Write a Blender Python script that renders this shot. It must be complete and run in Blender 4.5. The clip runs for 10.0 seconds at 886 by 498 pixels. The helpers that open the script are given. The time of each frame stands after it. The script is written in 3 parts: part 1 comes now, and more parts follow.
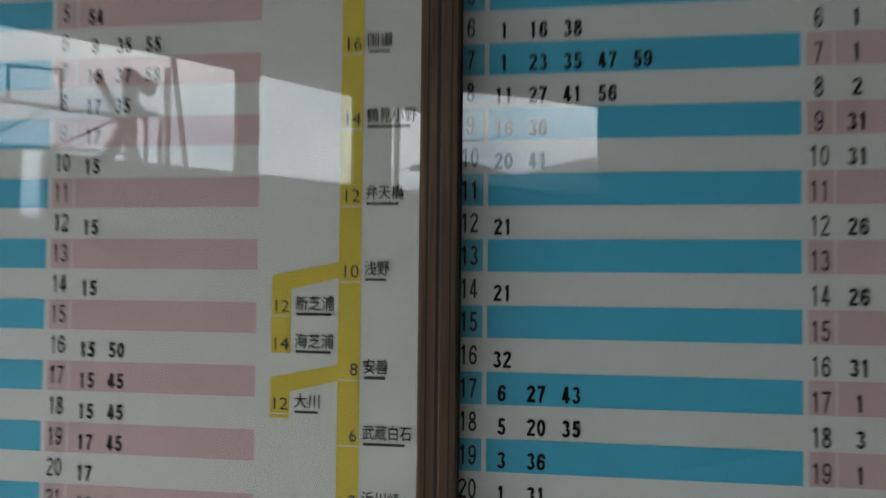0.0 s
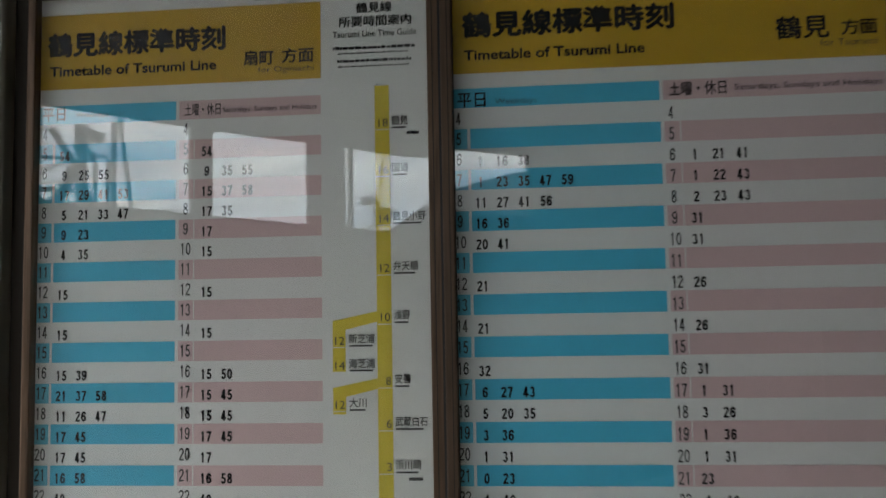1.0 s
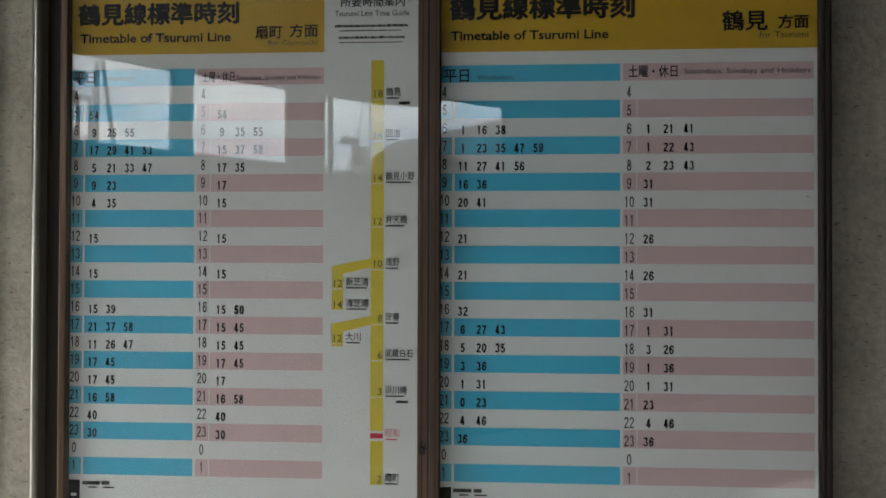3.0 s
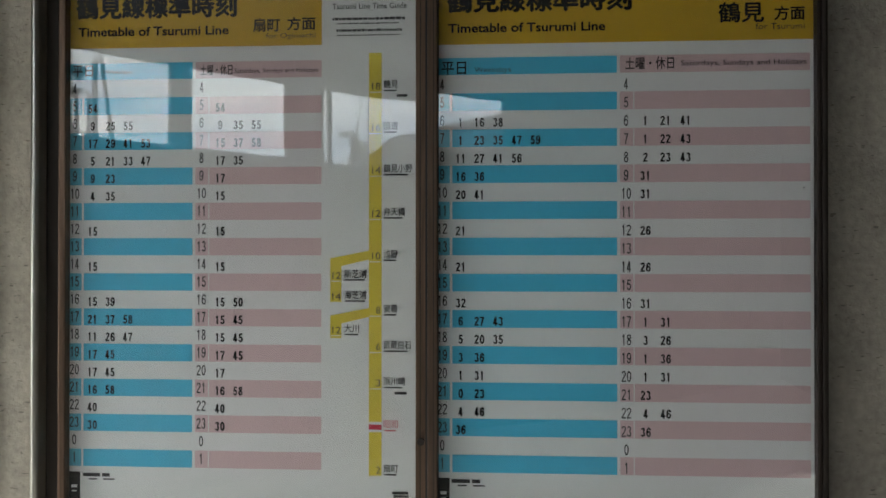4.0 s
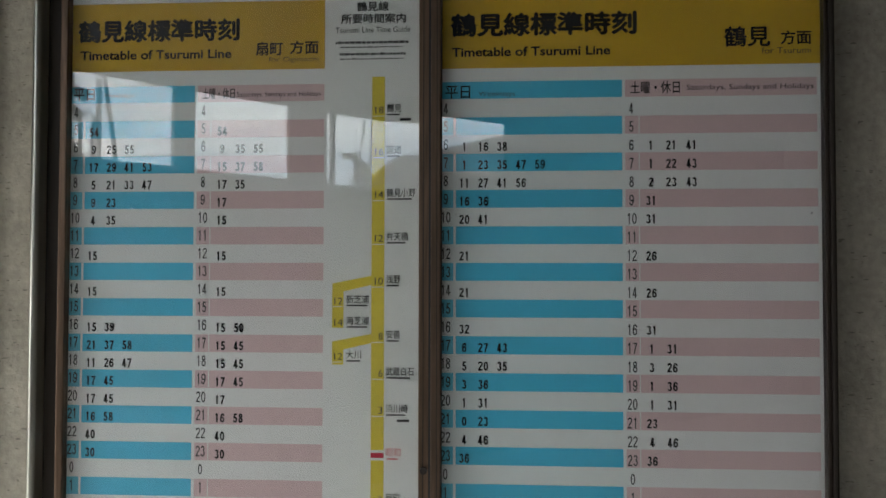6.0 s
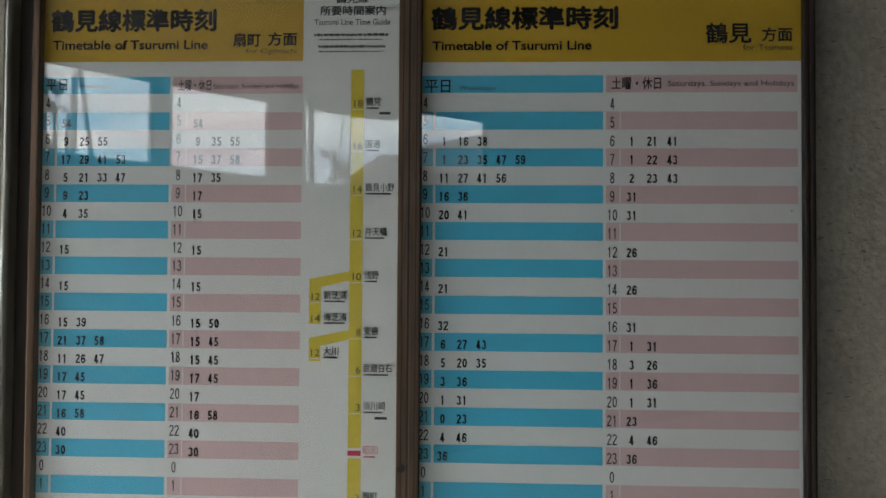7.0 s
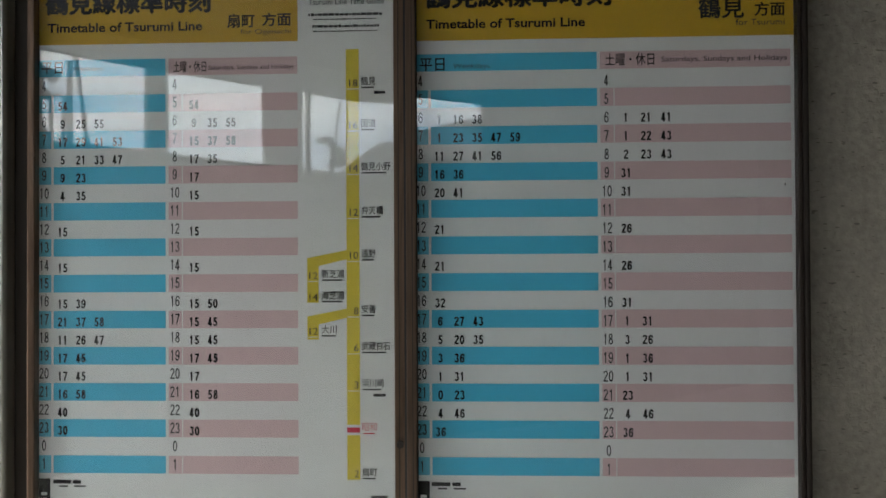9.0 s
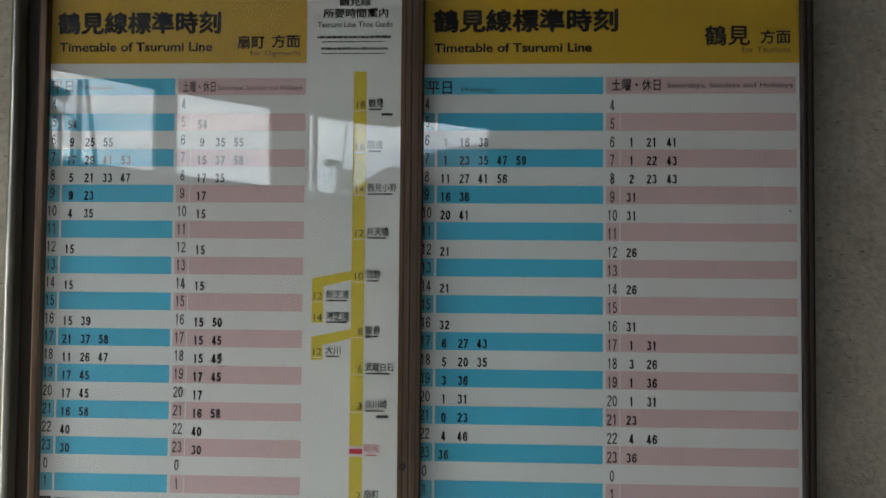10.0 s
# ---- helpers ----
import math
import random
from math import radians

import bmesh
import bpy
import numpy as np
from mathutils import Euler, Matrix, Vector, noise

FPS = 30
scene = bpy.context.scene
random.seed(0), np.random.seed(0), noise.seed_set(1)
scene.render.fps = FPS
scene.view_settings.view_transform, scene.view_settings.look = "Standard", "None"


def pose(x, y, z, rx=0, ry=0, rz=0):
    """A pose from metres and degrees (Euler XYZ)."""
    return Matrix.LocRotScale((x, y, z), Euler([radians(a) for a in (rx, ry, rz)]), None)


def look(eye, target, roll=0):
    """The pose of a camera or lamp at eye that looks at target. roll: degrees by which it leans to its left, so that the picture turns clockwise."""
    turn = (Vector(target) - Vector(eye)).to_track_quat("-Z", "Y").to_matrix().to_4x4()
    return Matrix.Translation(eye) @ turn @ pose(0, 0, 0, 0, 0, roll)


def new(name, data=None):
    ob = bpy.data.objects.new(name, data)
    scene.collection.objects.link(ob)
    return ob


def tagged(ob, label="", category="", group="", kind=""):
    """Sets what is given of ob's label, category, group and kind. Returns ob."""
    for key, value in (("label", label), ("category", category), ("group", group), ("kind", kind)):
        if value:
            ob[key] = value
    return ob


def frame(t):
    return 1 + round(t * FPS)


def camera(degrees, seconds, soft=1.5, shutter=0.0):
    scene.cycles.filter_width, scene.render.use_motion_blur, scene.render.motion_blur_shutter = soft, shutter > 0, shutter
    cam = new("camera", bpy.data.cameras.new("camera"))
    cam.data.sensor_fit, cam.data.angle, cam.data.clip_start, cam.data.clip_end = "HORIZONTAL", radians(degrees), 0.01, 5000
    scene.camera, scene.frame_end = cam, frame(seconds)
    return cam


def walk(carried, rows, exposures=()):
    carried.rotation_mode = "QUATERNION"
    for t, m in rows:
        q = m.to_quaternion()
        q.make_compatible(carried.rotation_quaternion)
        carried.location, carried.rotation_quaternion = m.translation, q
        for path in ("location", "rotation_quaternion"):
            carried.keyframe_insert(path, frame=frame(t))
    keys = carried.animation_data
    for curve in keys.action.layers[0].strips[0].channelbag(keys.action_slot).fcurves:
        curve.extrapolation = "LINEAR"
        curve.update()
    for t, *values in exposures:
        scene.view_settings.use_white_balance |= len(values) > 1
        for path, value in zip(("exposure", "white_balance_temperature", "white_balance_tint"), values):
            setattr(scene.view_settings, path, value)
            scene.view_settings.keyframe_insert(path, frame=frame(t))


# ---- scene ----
cam = camera(53.0, 10.0, soft=1.5, shutter=0.5)
PATH = [
    (0, (-0.207, -0.953, 1.515), (-0.549, 1.016, 1.598), 0.6),
    (0.3, (-0.171, -1.127, 1.514), (-0.537, 0.863, 1.653), 0.2),
    (0.5, (-0.151, -1.251, 1.514), (-0.49, 0.717, 1.631), -1.5),
    (0.7, (-0.165, -1.370, 1.523), (-0.475, 0.620, 1.650), -1.2),
    (1, (-0.223, -1.506, 1.526), (-0.422, 0.478, 1.682), -1.0),
    (1.2, (-0.249, -1.584, 1.534), (-0.401, 0.406, 1.645), -1.3),
    (1.5, (-0.284, -1.664, 1.544), (-0.441, 0.326, 1.664), 0.3),
    (1.8, (-0.261, -1.700, 1.544), (-0.428, 0.290, 1.653), 1.7),
    (2, (-0.249, -1.707, 1.541), (-0.407, 0.285, 1.622), 1.3),
    (2.5, (-0.225, -1.727, 1.539), (-0.388, 0.265, 1.618), 0.0),
    (2.7, (-0.224, -1.735, 1.538), (-0.364, 0.255, 1.589), 0.2),
    (3.8, (-0.221, -1.754, 1.533), (-0.361, 0.236, 1.543), 0.1),
    (4, (-0.22, -1.751, 1.532), (-0.359, 0.244, 1.545), -0.0),
    (4.5, (-0.226, -1.747, 1.54), (-0.365, 0.247, 1.612), -0.5),
    (5, (-0.223, -1.753, 1.543), (-0.36, 0.241, 1.626), -0.2),
    (5.2, (-0.223, -1.748, 1.542), (-0.360, 0.242, 1.624), -0.3),
    (6.3, (-0.223, -1.726, 1.539), (-0.369, 0.264, 1.596), 0.2),
    (6.5, (-0.222, -1.722, 1.538), (-0.367, 0.272, 1.596), 0.2),
    (7, (-0.225, -1.712, 1.534), (-0.322, 0.285, 1.593), 0.4),
    (7.5, (-0.227, -1.705, 1.521), (-0.319, 0.292, 1.583), -0.2),
    (8, (-0.225, -1.711, 1.515), (-0.311, 0.287, 1.521), 0.1),
    (8.5, (-0.223, -1.718, 1.517), (-0.313, 0.28, 1.53), -0.1),
    (9, (-0.22, -1.723, 1.519), (-0.314, 0.275, 1.545), -0.3),
    (9.5, (-0.218, -1.724, 1.518), (-0.317, 0.273, 1.555), 0.0),
    (10, (-0.22, -1.726, 1.515), (-0.325, 0.269, 1.595), 0.5),
]
# stops and white balance of the picture
EXPOSURES = [(t, 1.91 + d, 6255, 5.0) for t, d in ((0.0, -0.08), (0.5, -0.06), (1.0, -0.06), (2.0, 0.07), (4.0, 0.11), (10.0, 0.13))]
walk(cam, [(t, look(eye, target, roll)) for t, eye, target, roll in PATH], EXPOSURES)

# ---- world, sun, exposure ----
world = bpy.data.worlds.new("overcast_sky")
scene.world = world
world.use_nodes = True
wn, wl = world.node_tree.nodes, world.node_tree.links
sky = wn.new("ShaderNodeTexSky")
sky.sky_type = "NISHITA"
sky.sun_disc = False
sky.sun_elevation, sky.sun_rotation = radians(32.8), radians(273)
sky_co = wn.new("ShaderNodeTexCoord")
sky_map = wn.new("ShaderNodeMapping")
sky_map.inputs["Scale"].default_value = (1.0, 1.0, 3.2)
cloud = wn.new("ShaderNodeTexNoise")
cloud.inputs["Scale"].default_value, cloud.inputs["Detail"].default_value = 5.5, 7.0
cloud_ramp = wn.new("ShaderNodeValToRGB")
cloud_ramp.color_ramp.elements[0].position, cloud_ramp.color_ramp.elements[1].position = 0.34, 0.64
cloud_ramp.color_ramp.elements[0].color, cloud_ramp.color_ramp.elements[1].color = (5.7, 6.5, 7.7, 1), (13.6, 13.4, 13.1, 1)
sky_mix = wn.new("ShaderNodeMixRGB")
sky_mix.inputs["Fac"].default_value = 0.88
sky_bg = wn["Background"]
sky_bg.inputs["Strength"].default_value = 0.115
wl.new(sky_co.outputs["Generated"], sky_map.inputs["Vector"])
wl.new(sky_map.outputs["Vector"], cloud.inputs["Vector"])
wl.new(cloud.outputs["Fac"], cloud_ramp.inputs["Fac"])
wl.new(sky.outputs["Color"], sky_mix.inputs["Color1"])
wl.new(cloud_ramp.outputs["Color"], sky_mix.inputs["Color2"])
wl.new(sky_mix.outputs["Color"], sky_bg.inputs["Color"])
sun = new("sun", bpy.data.lights.new("sun", "SUN"))
sun.data.energy, sun.data.angle, sun.data.color = 5.0, radians(3), (1.0, 0.96, 0.9)
sun.matrix_world = look((-9, 0.42, 5.8), (0, 0, 0))


# ---- materials ----
def material(name, color, rough=0.6, metal=0.0, scale=20.0, vary=0.12, bump=0.0, bump_scale=120.0, spots=0.0, stretch=(1, 1, 1), ior=1.45):
    """A surface with a coarse and a fine variation of its colour, and a fine relief."""
    m = bpy.data.materials.new(name)
    m.use_nodes = True
    n, l = m.node_tree.nodes, m.node_tree.links
    b = n["Principled BSDF"]
    b.inputs["Roughness"].default_value, b.inputs["Metallic"].default_value, b.inputs["IOR"].default_value = rough, metal, ior
    co = n.new("ShaderNodeTexCoord")
    mp = n.new("ShaderNodeMapping")
    mp.inputs["Scale"].default_value = stretch
    l.new(co.outputs["Object"], mp.inputs["Vector"])
    big, fine = n.new("ShaderNodeTexNoise"), n.new("ShaderNodeTexNoise")
    big.inputs["Scale"].default_value, fine.inputs["Scale"].default_value = scale * 0.12, scale
    big.inputs["Detail"].default_value = fine.inputs["Detail"].default_value = 5
    mean = n.new("ShaderNodeMath")
    mean.operation = "MULTIPLY_ADD"
    mean.inputs[1].default_value = 0.5
    half = n.new("ShaderNodeMath")
    half.operation = "MULTIPLY"
    half.inputs[1].default_value = 0.5
    for t in (big, fine):
        l.new(mp.outputs["Vector"], t.inputs["Vector"])
    l.new(big.outputs["Fac"], half.inputs[0])
    l.new(fine.outputs["Fac"], mean.inputs[0])
    l.new(half.outputs[0], mean.inputs[2])
    ramp = n.new("ShaderNodeValToRGB")
    ramp.color_ramp.elements[0].position, ramp.color_ramp.elements[1].position = 0.3, 0.7
    ramp.color_ramp.elements[0].color = (*[c * (1 - vary) for c in color], 1)
    ramp.color_ramp.elements[1].color = (*[min(1, c * (1 + vary)) for c in color], 1)
    l.new(mean.outputs[0], ramp.inputs["Fac"])
    out = ramp.outputs["Color"]
    if spots:
        pit = n.new("ShaderNodeTexNoise")
        pit.inputs["Scale"].default_value, pit.inputs["Detail"].default_value = scale * 2.6, 1.5
        pm = n.new("ShaderNodeMapping")
        pm.inputs["Scale"].default_value = (0.34, 1, 1)
        l.new(co.outputs["Object"], pm.inputs["Vector"])
        l.new(pm.outputs["Vector"], pit.inputs["Vector"])
        pr = n.new("ShaderNodeValToRGB")
        pr.color_ramp.elements[0].position, pr.color_ramp.elements[1].position = 0.665, 0.72
        pr.color_ramp.elements[0].color, pr.color_ramp.elements[1].color = (0, 0, 0, 1), (spots, spots, spots, 1)
        l.new(pit.outputs["Fac"], pr.inputs["Fac"])
        mix = n.new("ShaderNodeMixRGB")
        l.new(pr.outputs["Color"], mix.inputs["Fac"])
        l.new(out, mix.inputs["Color1"])
        mix.inputs["Color2"].default_value = (*[c * 0.25 for c in color], 1)
        out = mix.outputs["Color"]
    l.new(out, b.inputs["Base Color"])
    if bump:
        bt = n.new("ShaderNodeTexNoise")
        bt.inputs["Scale"].default_value, bt.inputs["Detail"].default_value = bump_scale, 6
        bn = n.new("ShaderNodeBump")
        bn.inputs["Strength"].default_value, bn.inputs["Distance"].default_value = bump, 0.006
        l.new(mp.outputs["Vector"], bt.inputs["Vector"])
        l.new(bt.outputs["Fac"], bn.inputs["Height"])
        l.new(bn.outputs["Normal"], b.inputs["Normal"])
    return m


PAPER = material("coated_paper", (0.76, 0.765, 0.77), 0.5, scale=9, vary=0.03, bump=0.03, bump_scale=30)
BLUE = material("cyan_ink", (0.09, 0.49, 0.73), 0.5, scale=40, vary=0.06, ior=1.25)
BLUE_PALE = material("pale_cyan_ink", (0.15, 0.53, 0.73), 0.5, scale=40, vary=0.06, ior=1.25)
PINK = material("pink_ink", (0.68, 0.49, 0.515), 0.5, scale=40, vary=0.05, ior=1.25)
YELLOW = material("ochre_yellow_ink", (0.57, 0.36, 0.028), 0.5, scale=40, vary=0.05, ior=1.25)
LEMON = material("lemon_yellow_ink", (0.71, 0.57, 0.055), 0.5, scale=40, vary=0.05, ior=1.25)
BLACK = material("black_ink", (0.010, 0.010, 0.011), 0.6, scale=60, vary=0.15, ior=1.18)
GREY = material("dark_grey_ink", (0.05, 0.05, 0.054), 0.6, scale=60, vary=0.15, ior=1.2)
RED = material("red_ink", (0.52, 0.03, 0.06), 0.5, scale=60, vary=0.1, ior=1.25)
# one anodised bronze in three tones; the two darker ones hold painted shade
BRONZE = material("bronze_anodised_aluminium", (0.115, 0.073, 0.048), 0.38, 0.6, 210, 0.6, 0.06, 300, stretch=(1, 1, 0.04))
BRONZE_SHADED = material("shaded_bronze", (0.085, 0.055, 0.037), 0.42, 0.5, 210, 0.5, 0.06, 300, stretch=(1, 1, 0.04))
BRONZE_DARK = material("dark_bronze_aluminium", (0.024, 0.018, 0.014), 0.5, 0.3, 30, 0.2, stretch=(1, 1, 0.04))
ALUMINIUM = material("dull_aluminium", (0.62, 0.60, 0.52), 0.30, 0.9, 40, 0.2, 0.04, 300, stretch=(1, 1, 0.03))
RUBBER = material("black_rubber", (0.015, 0.015, 0.015), 0.7, scale=60)
CONCRETE = material("rough_painted_concrete", (0.395, 0.357, 0.295), 0.88, scale=60, vary=0.30, bump=0.5, bump_scale=110, spots=0.6)
# concrete darkened far down so that these walls bounce little light
CONCRETE_DARKENED = material("darkened_concrete", (0.060, 0.057, 0.054), 0.9, scale=12, vary=0.2, bump=0.4, bump_scale=60)
FLOOR = material("trodden_concrete_floor", (0.48, 0.465, 0.44), 0.8, scale=8, vary=0.25, bump=0.3, bump_scale=70)
# tone lowered to near black, to dim the light it returns to the wall
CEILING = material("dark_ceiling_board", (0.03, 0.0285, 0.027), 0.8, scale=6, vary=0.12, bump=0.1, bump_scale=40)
PAVING = material("pale_concrete_paving", (0.34, 0.33, 0.31), 0.9, scale=14, vary=0.3, bump=0.5, bump_scale=160)
STEEL = material("painted_steel", (0.13, 0.135, 0.14), 0.55, 0.2, 20, 0.25, 0.1)
DARK_STEEL = material("dark_painted_steel", (0.06, 0.06, 0.062), 0.5, 0.2, 20, 0.25)
SLATE = material("dark_slate_roofing", (0.08, 0.08, 0.085), 0.7, scale=10, vary=0.25, bump=0.2)
CABLE = material("black_cable", (0.02, 0.02, 0.02), 0.6)
TAN = material("tan_painted_wood", (0.20, 0.172, 0.11), 0.6, scale=30, vary=0.18, bump=0.1, stretch=(1, 1, 0.1))
DARK_WOOD = material("dark_brown_wood", (0.05, 0.035, 0.03), 0.6, scale=30, vary=0.3, bump=0.2, stretch=(1, 1, 0.1))
BARK = material("backing_board", (0.32, 0.31, 0.29), 0.8, scale=20)

GLASS = bpy.data.materials.new("clear_glass")
GLASS.use_nodes = True
gn, gl = GLASS.node_tree.nodes, GLASS.node_tree.links
gn.remove(gn["Principled BSDF"])
clear, gloss, fres, gmix = gn.new("ShaderNodeBsdfTransparent"), gn.new("ShaderNodeBsdfGlossy"), gn.new("ShaderNodeLayerWeight"), gn.new("ShaderNodeMixShader")
clear.inputs["Color"].default_value = (0.985, 0.99, 0.985, 1)
gloss.inputs["Roughness"].default_value = 0.0
fres.inputs["Blend"].default_value = 0.5
gpow, gadd = gn.new("ShaderNodeMath"), gn.new("ShaderNodeMath")
gpow.operation, gadd.operation = "POWER", "MULTIPLY_ADD"
gpow.inputs[1].default_value, gadd.inputs[1].default_value, gadd.inputs[2].default_value = 5.0, 0.952, 0.048
gl.new(fres.outputs["Facing"], gpow.inputs[0])
gl.new(gpow.outputs[0], gadd.inputs[0])
gl.new(gadd.outputs[0], gmix.inputs["Fac"])
gl.new(clear.outputs["BSDF"], gmix.inputs[1])
gl.new(gloss.outputs["BSDF"], gmix.inputs[2])
# a thin uneven film like dust, painting the veil of stray light on the glass
haze, film_mix, dnoise, dramp = gn.new("ShaderNodeBsdfDiffuse"), gn.new("ShaderNodeMixShader"), gn.new("ShaderNodeTexNoise"), gn.new("ShaderNodeMapRange")
haze.inputs["Color"].default_value = (0.62, 0.60, 0.56, 1)
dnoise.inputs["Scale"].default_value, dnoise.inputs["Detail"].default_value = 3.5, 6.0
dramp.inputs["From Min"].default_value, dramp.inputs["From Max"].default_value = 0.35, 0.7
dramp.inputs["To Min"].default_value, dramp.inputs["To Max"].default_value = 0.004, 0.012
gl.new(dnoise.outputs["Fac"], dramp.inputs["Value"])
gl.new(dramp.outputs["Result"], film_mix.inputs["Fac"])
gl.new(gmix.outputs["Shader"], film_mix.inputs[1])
gl.new(haze.outputs["BSDF"], film_mix.inputs[2])
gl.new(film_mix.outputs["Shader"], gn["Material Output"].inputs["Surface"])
# the left pane gets more of the painted haze
GLASS_HAZED = GLASS.copy()
GLASS_HAZED.name = "hazed_glass"
film_range = GLASS_HAZED.node_tree.nodes[dramp.name]
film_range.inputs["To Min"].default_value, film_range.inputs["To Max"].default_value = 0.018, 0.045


# ---- mesh helpers ----
def empty(name, at=(0, 0, 0)):
    ob = new(name)
    ob.location = at
    return ob


def part(name, bm, mat, parent=None, label="", smooth=False):
    """Links a bmesh as one mesh object under a thing or part."""
    me = bpy.data.meshes.new(name)
    bm.to_mesh(me)
    bm.free()
    me.materials.append(mat)
    if smooth:
        me.shade_smooth()
    ob = new(name, me)
    if parent:
        ob.parent = parent
    if label:
        ob["label"] = label
    return ob


def box(x0, x1, y0, y1, z0, z1, bevel=0.0, bm=None):
    b = bmesh.new()
    bmesh.ops.create_cube(b, size=1, matrix=Matrix.LocRotScale(((x0 + x1) / 2, (y0 + y1) / 2, (z0 + z1) / 2), None, (x1 - x0, y1 - y0, z1 - z0)))
    if bevel:
        bmesh.ops.bevel(b, geom=b.edges[:], offset=bevel, segments=2, affect="EDGES", profile=0.6)
    return joined(bm, b)


def joined(bm, b):
    if bm is None:
        return b
    me = bpy.data.meshes.new("join")
    b.to_mesh(me)
    b.free()
    bm.from_mesh(me)
    bpy.data.meshes.remove(me)
    return bm


def rod(p, q, r, r2=None, sides=12, bm=None):
    """A round bar from p to q."""
    p, q = Vector(p), Vector(q)
    b = bmesh.new()
    turn = (q - p).to_track_quat("Z", "Y").to_matrix().to_4x4()
    bmesh.ops.create_cone(b, cap_ends=True, segments=sides, radius1=r, radius2=r if r2 is None else r2, depth=(q - p).length,
                          matrix=Matrix.Translation((p + q) / 2) @ turn)
    return joined(bm, b)


def slab(points, z0, z1):
    """A level slab from its outline (x, y)."""
    b = bmesh.new()
    low, top = [b.verts.new((x, y, z0)) for x, y in points], [b.verts.new((x, y, z1)) for x, y in points]
    b.faces.new(low[::-1])
    b.faces.new(top)
    for i in range(len(points)):
        k = (i + 1) % len(points)
        b.faces.new((low[i], low[k], top[k], top[i]))
    bmesh.ops.recalc_face_normals(b, faces=b.faces[:])
    return b


def sheet(points, y):
    """A flat printed shape on the paper, from its corners (x, z)."""
    b = bmesh.new()
    b.faces.new([b.verts.new((x, y, z)) for x, z in points])
    bmesh.ops.recalc_face_normals(b, faces=b.faces[:])
    if b.faces[:][0].normal.y > 0:
        bmesh.ops.reverse_faces(b, faces=b.faces[:])
    return b


def oblong(x0, x1, z0, z1, y):
    return sheet([(x0, z0), (x1, z0), (x1, z1), (x0, z1)], y)


# ---- lettering, in the built-in font ----
TYPE = {}


def letters(body, bold=0.0):
    """The flat mesh of a text, its box brought to 0..1 in x and z, facing -y; and its breadth for a height of 1."""
    key = (body, bold)
    if key not in TYPE:
        c = bpy.data.curves.new("type", "FONT")
        wide = any(ord(ch) > 0x2000 for ch in body)
        c.body, c.offset, c.resolution_u = body, 0 if wide else bold, 3
        ob = new("type", c)
        bpy.context.view_layer.update()
        me = bpy.data.meshes.new_from_object(ob.evaluated_get(bpy.context.evaluated_depsgraph_get()))
        bpy.data.objects.remove(ob)
        bpy.data.curves.remove(c)
        if wide and bold:
            b = bmesh.new()
            for k, (dx, dy) in enumerate(((0, 0), (bold, 0), (-bold, 0), (0, bold), (0, -bold))):
                m2 = me.copy()
                m2.transform(Matrix.Translation((dx, dy, k * 0.00004)))
                b.from_mesh(m2)
                bpy.data.meshes.remove(m2)
            b.to_mesh(me)
            b.free()
        xs, ys = [v.co.x for v in me.vertices], [v.co.y for v in me.vertices]
        x0, x1, y0, y1 = min(xs), max(xs), min(ys), max(ys)
        for v in me.vertices:
            v.co = ((v.co.x - x0) / (x1 - x0), -v.co.z, (v.co.y - y0) / (y1 - y0))
        TYPE[key] = (me, (x1 - x0) / (y1 - y0))
    return TYPE[key]


def arc(cx, cz, rx, rz, a0, a1, n=14):
    """Points on an oval, from one angle to another in degrees."""
    return [(cx + rx * math.cos(radians(a0 + (a1 - a0) * k / n)), cz + rz * math.sin(radians(a0 + (a1 - a0) * k / n))) for k in range(n + 1)]


def digit_strokes(d, e):
    """The middle lines of a grotesque numeral, 0.52 broad and 1 high, for a pen of breadth e."""
    h, r = e / 2, 0.26 - e / 2
    if d == "0":
        return [arc(0.26, 0.5, r, 0.5 - h, 0, 360, 26)]
    if d == "1":
        return [arc(0.10, 1.0, 0.25 - h, 0.20, -90, -8, 6), [(0.35 - h, 1.0), (0.35 - h, 0.0)]]
    if d == "2":
        return [arc(0.26, 0.73, r, 0.27 - h, 175, -38) + [(0.20, 0.31), (0.03 + h, 0.12), (0.02 + h, h)], [(0.01, h), (0.51, h)]]
    if d == "3":
        return [arc(0.25, 0.755, r - 0.03, 0.245 - h, 165, -82), arc(0.25, 0.285, r, 0.285 - h, 88, -165)]
    if d == "4":
        return [[(0.40 - h, 0.0), (0.40 - h, 1.0)], [(0.37 - h, 0.96), (0.02 + h, 0.31)], [(0.0, 0.27), (0.52, 0.27)]]
    if d == "5":
        return [[(0.47, 1 - h), (0.12, 1 - h)], [(0.09 + h, 0.99), (0.05 + h, 0.47)], arc(0.25, 0.33, r, 0.33 - h, 140, -162)]
    if d == "6":
        return [arc(0.26, 0.32, r, 0.32 - h, 0, 360, 24), arc(0.29, 0.46, r + 0.03, 0.54 - h, 184, 32)]
    if d == "7":
        return [[(0.02, 1 - h), (0.51, 1 - h)], [(0.50 - h, 0.97 - h), (0.32, 0.58), (0.22, 0.26), (0.19, 0.0)]]
    if d == "8":
        return [arc(0.26, 0.755, r - 0.03, 0.245 - h, 0, 360, 22), arc(0.26, 0.28, r, 0.28 - h, 0, 360, 24)]
    return [[(0.52 - x, 1 - z) for x, z in line] for line in digit_strokes("6", e)]


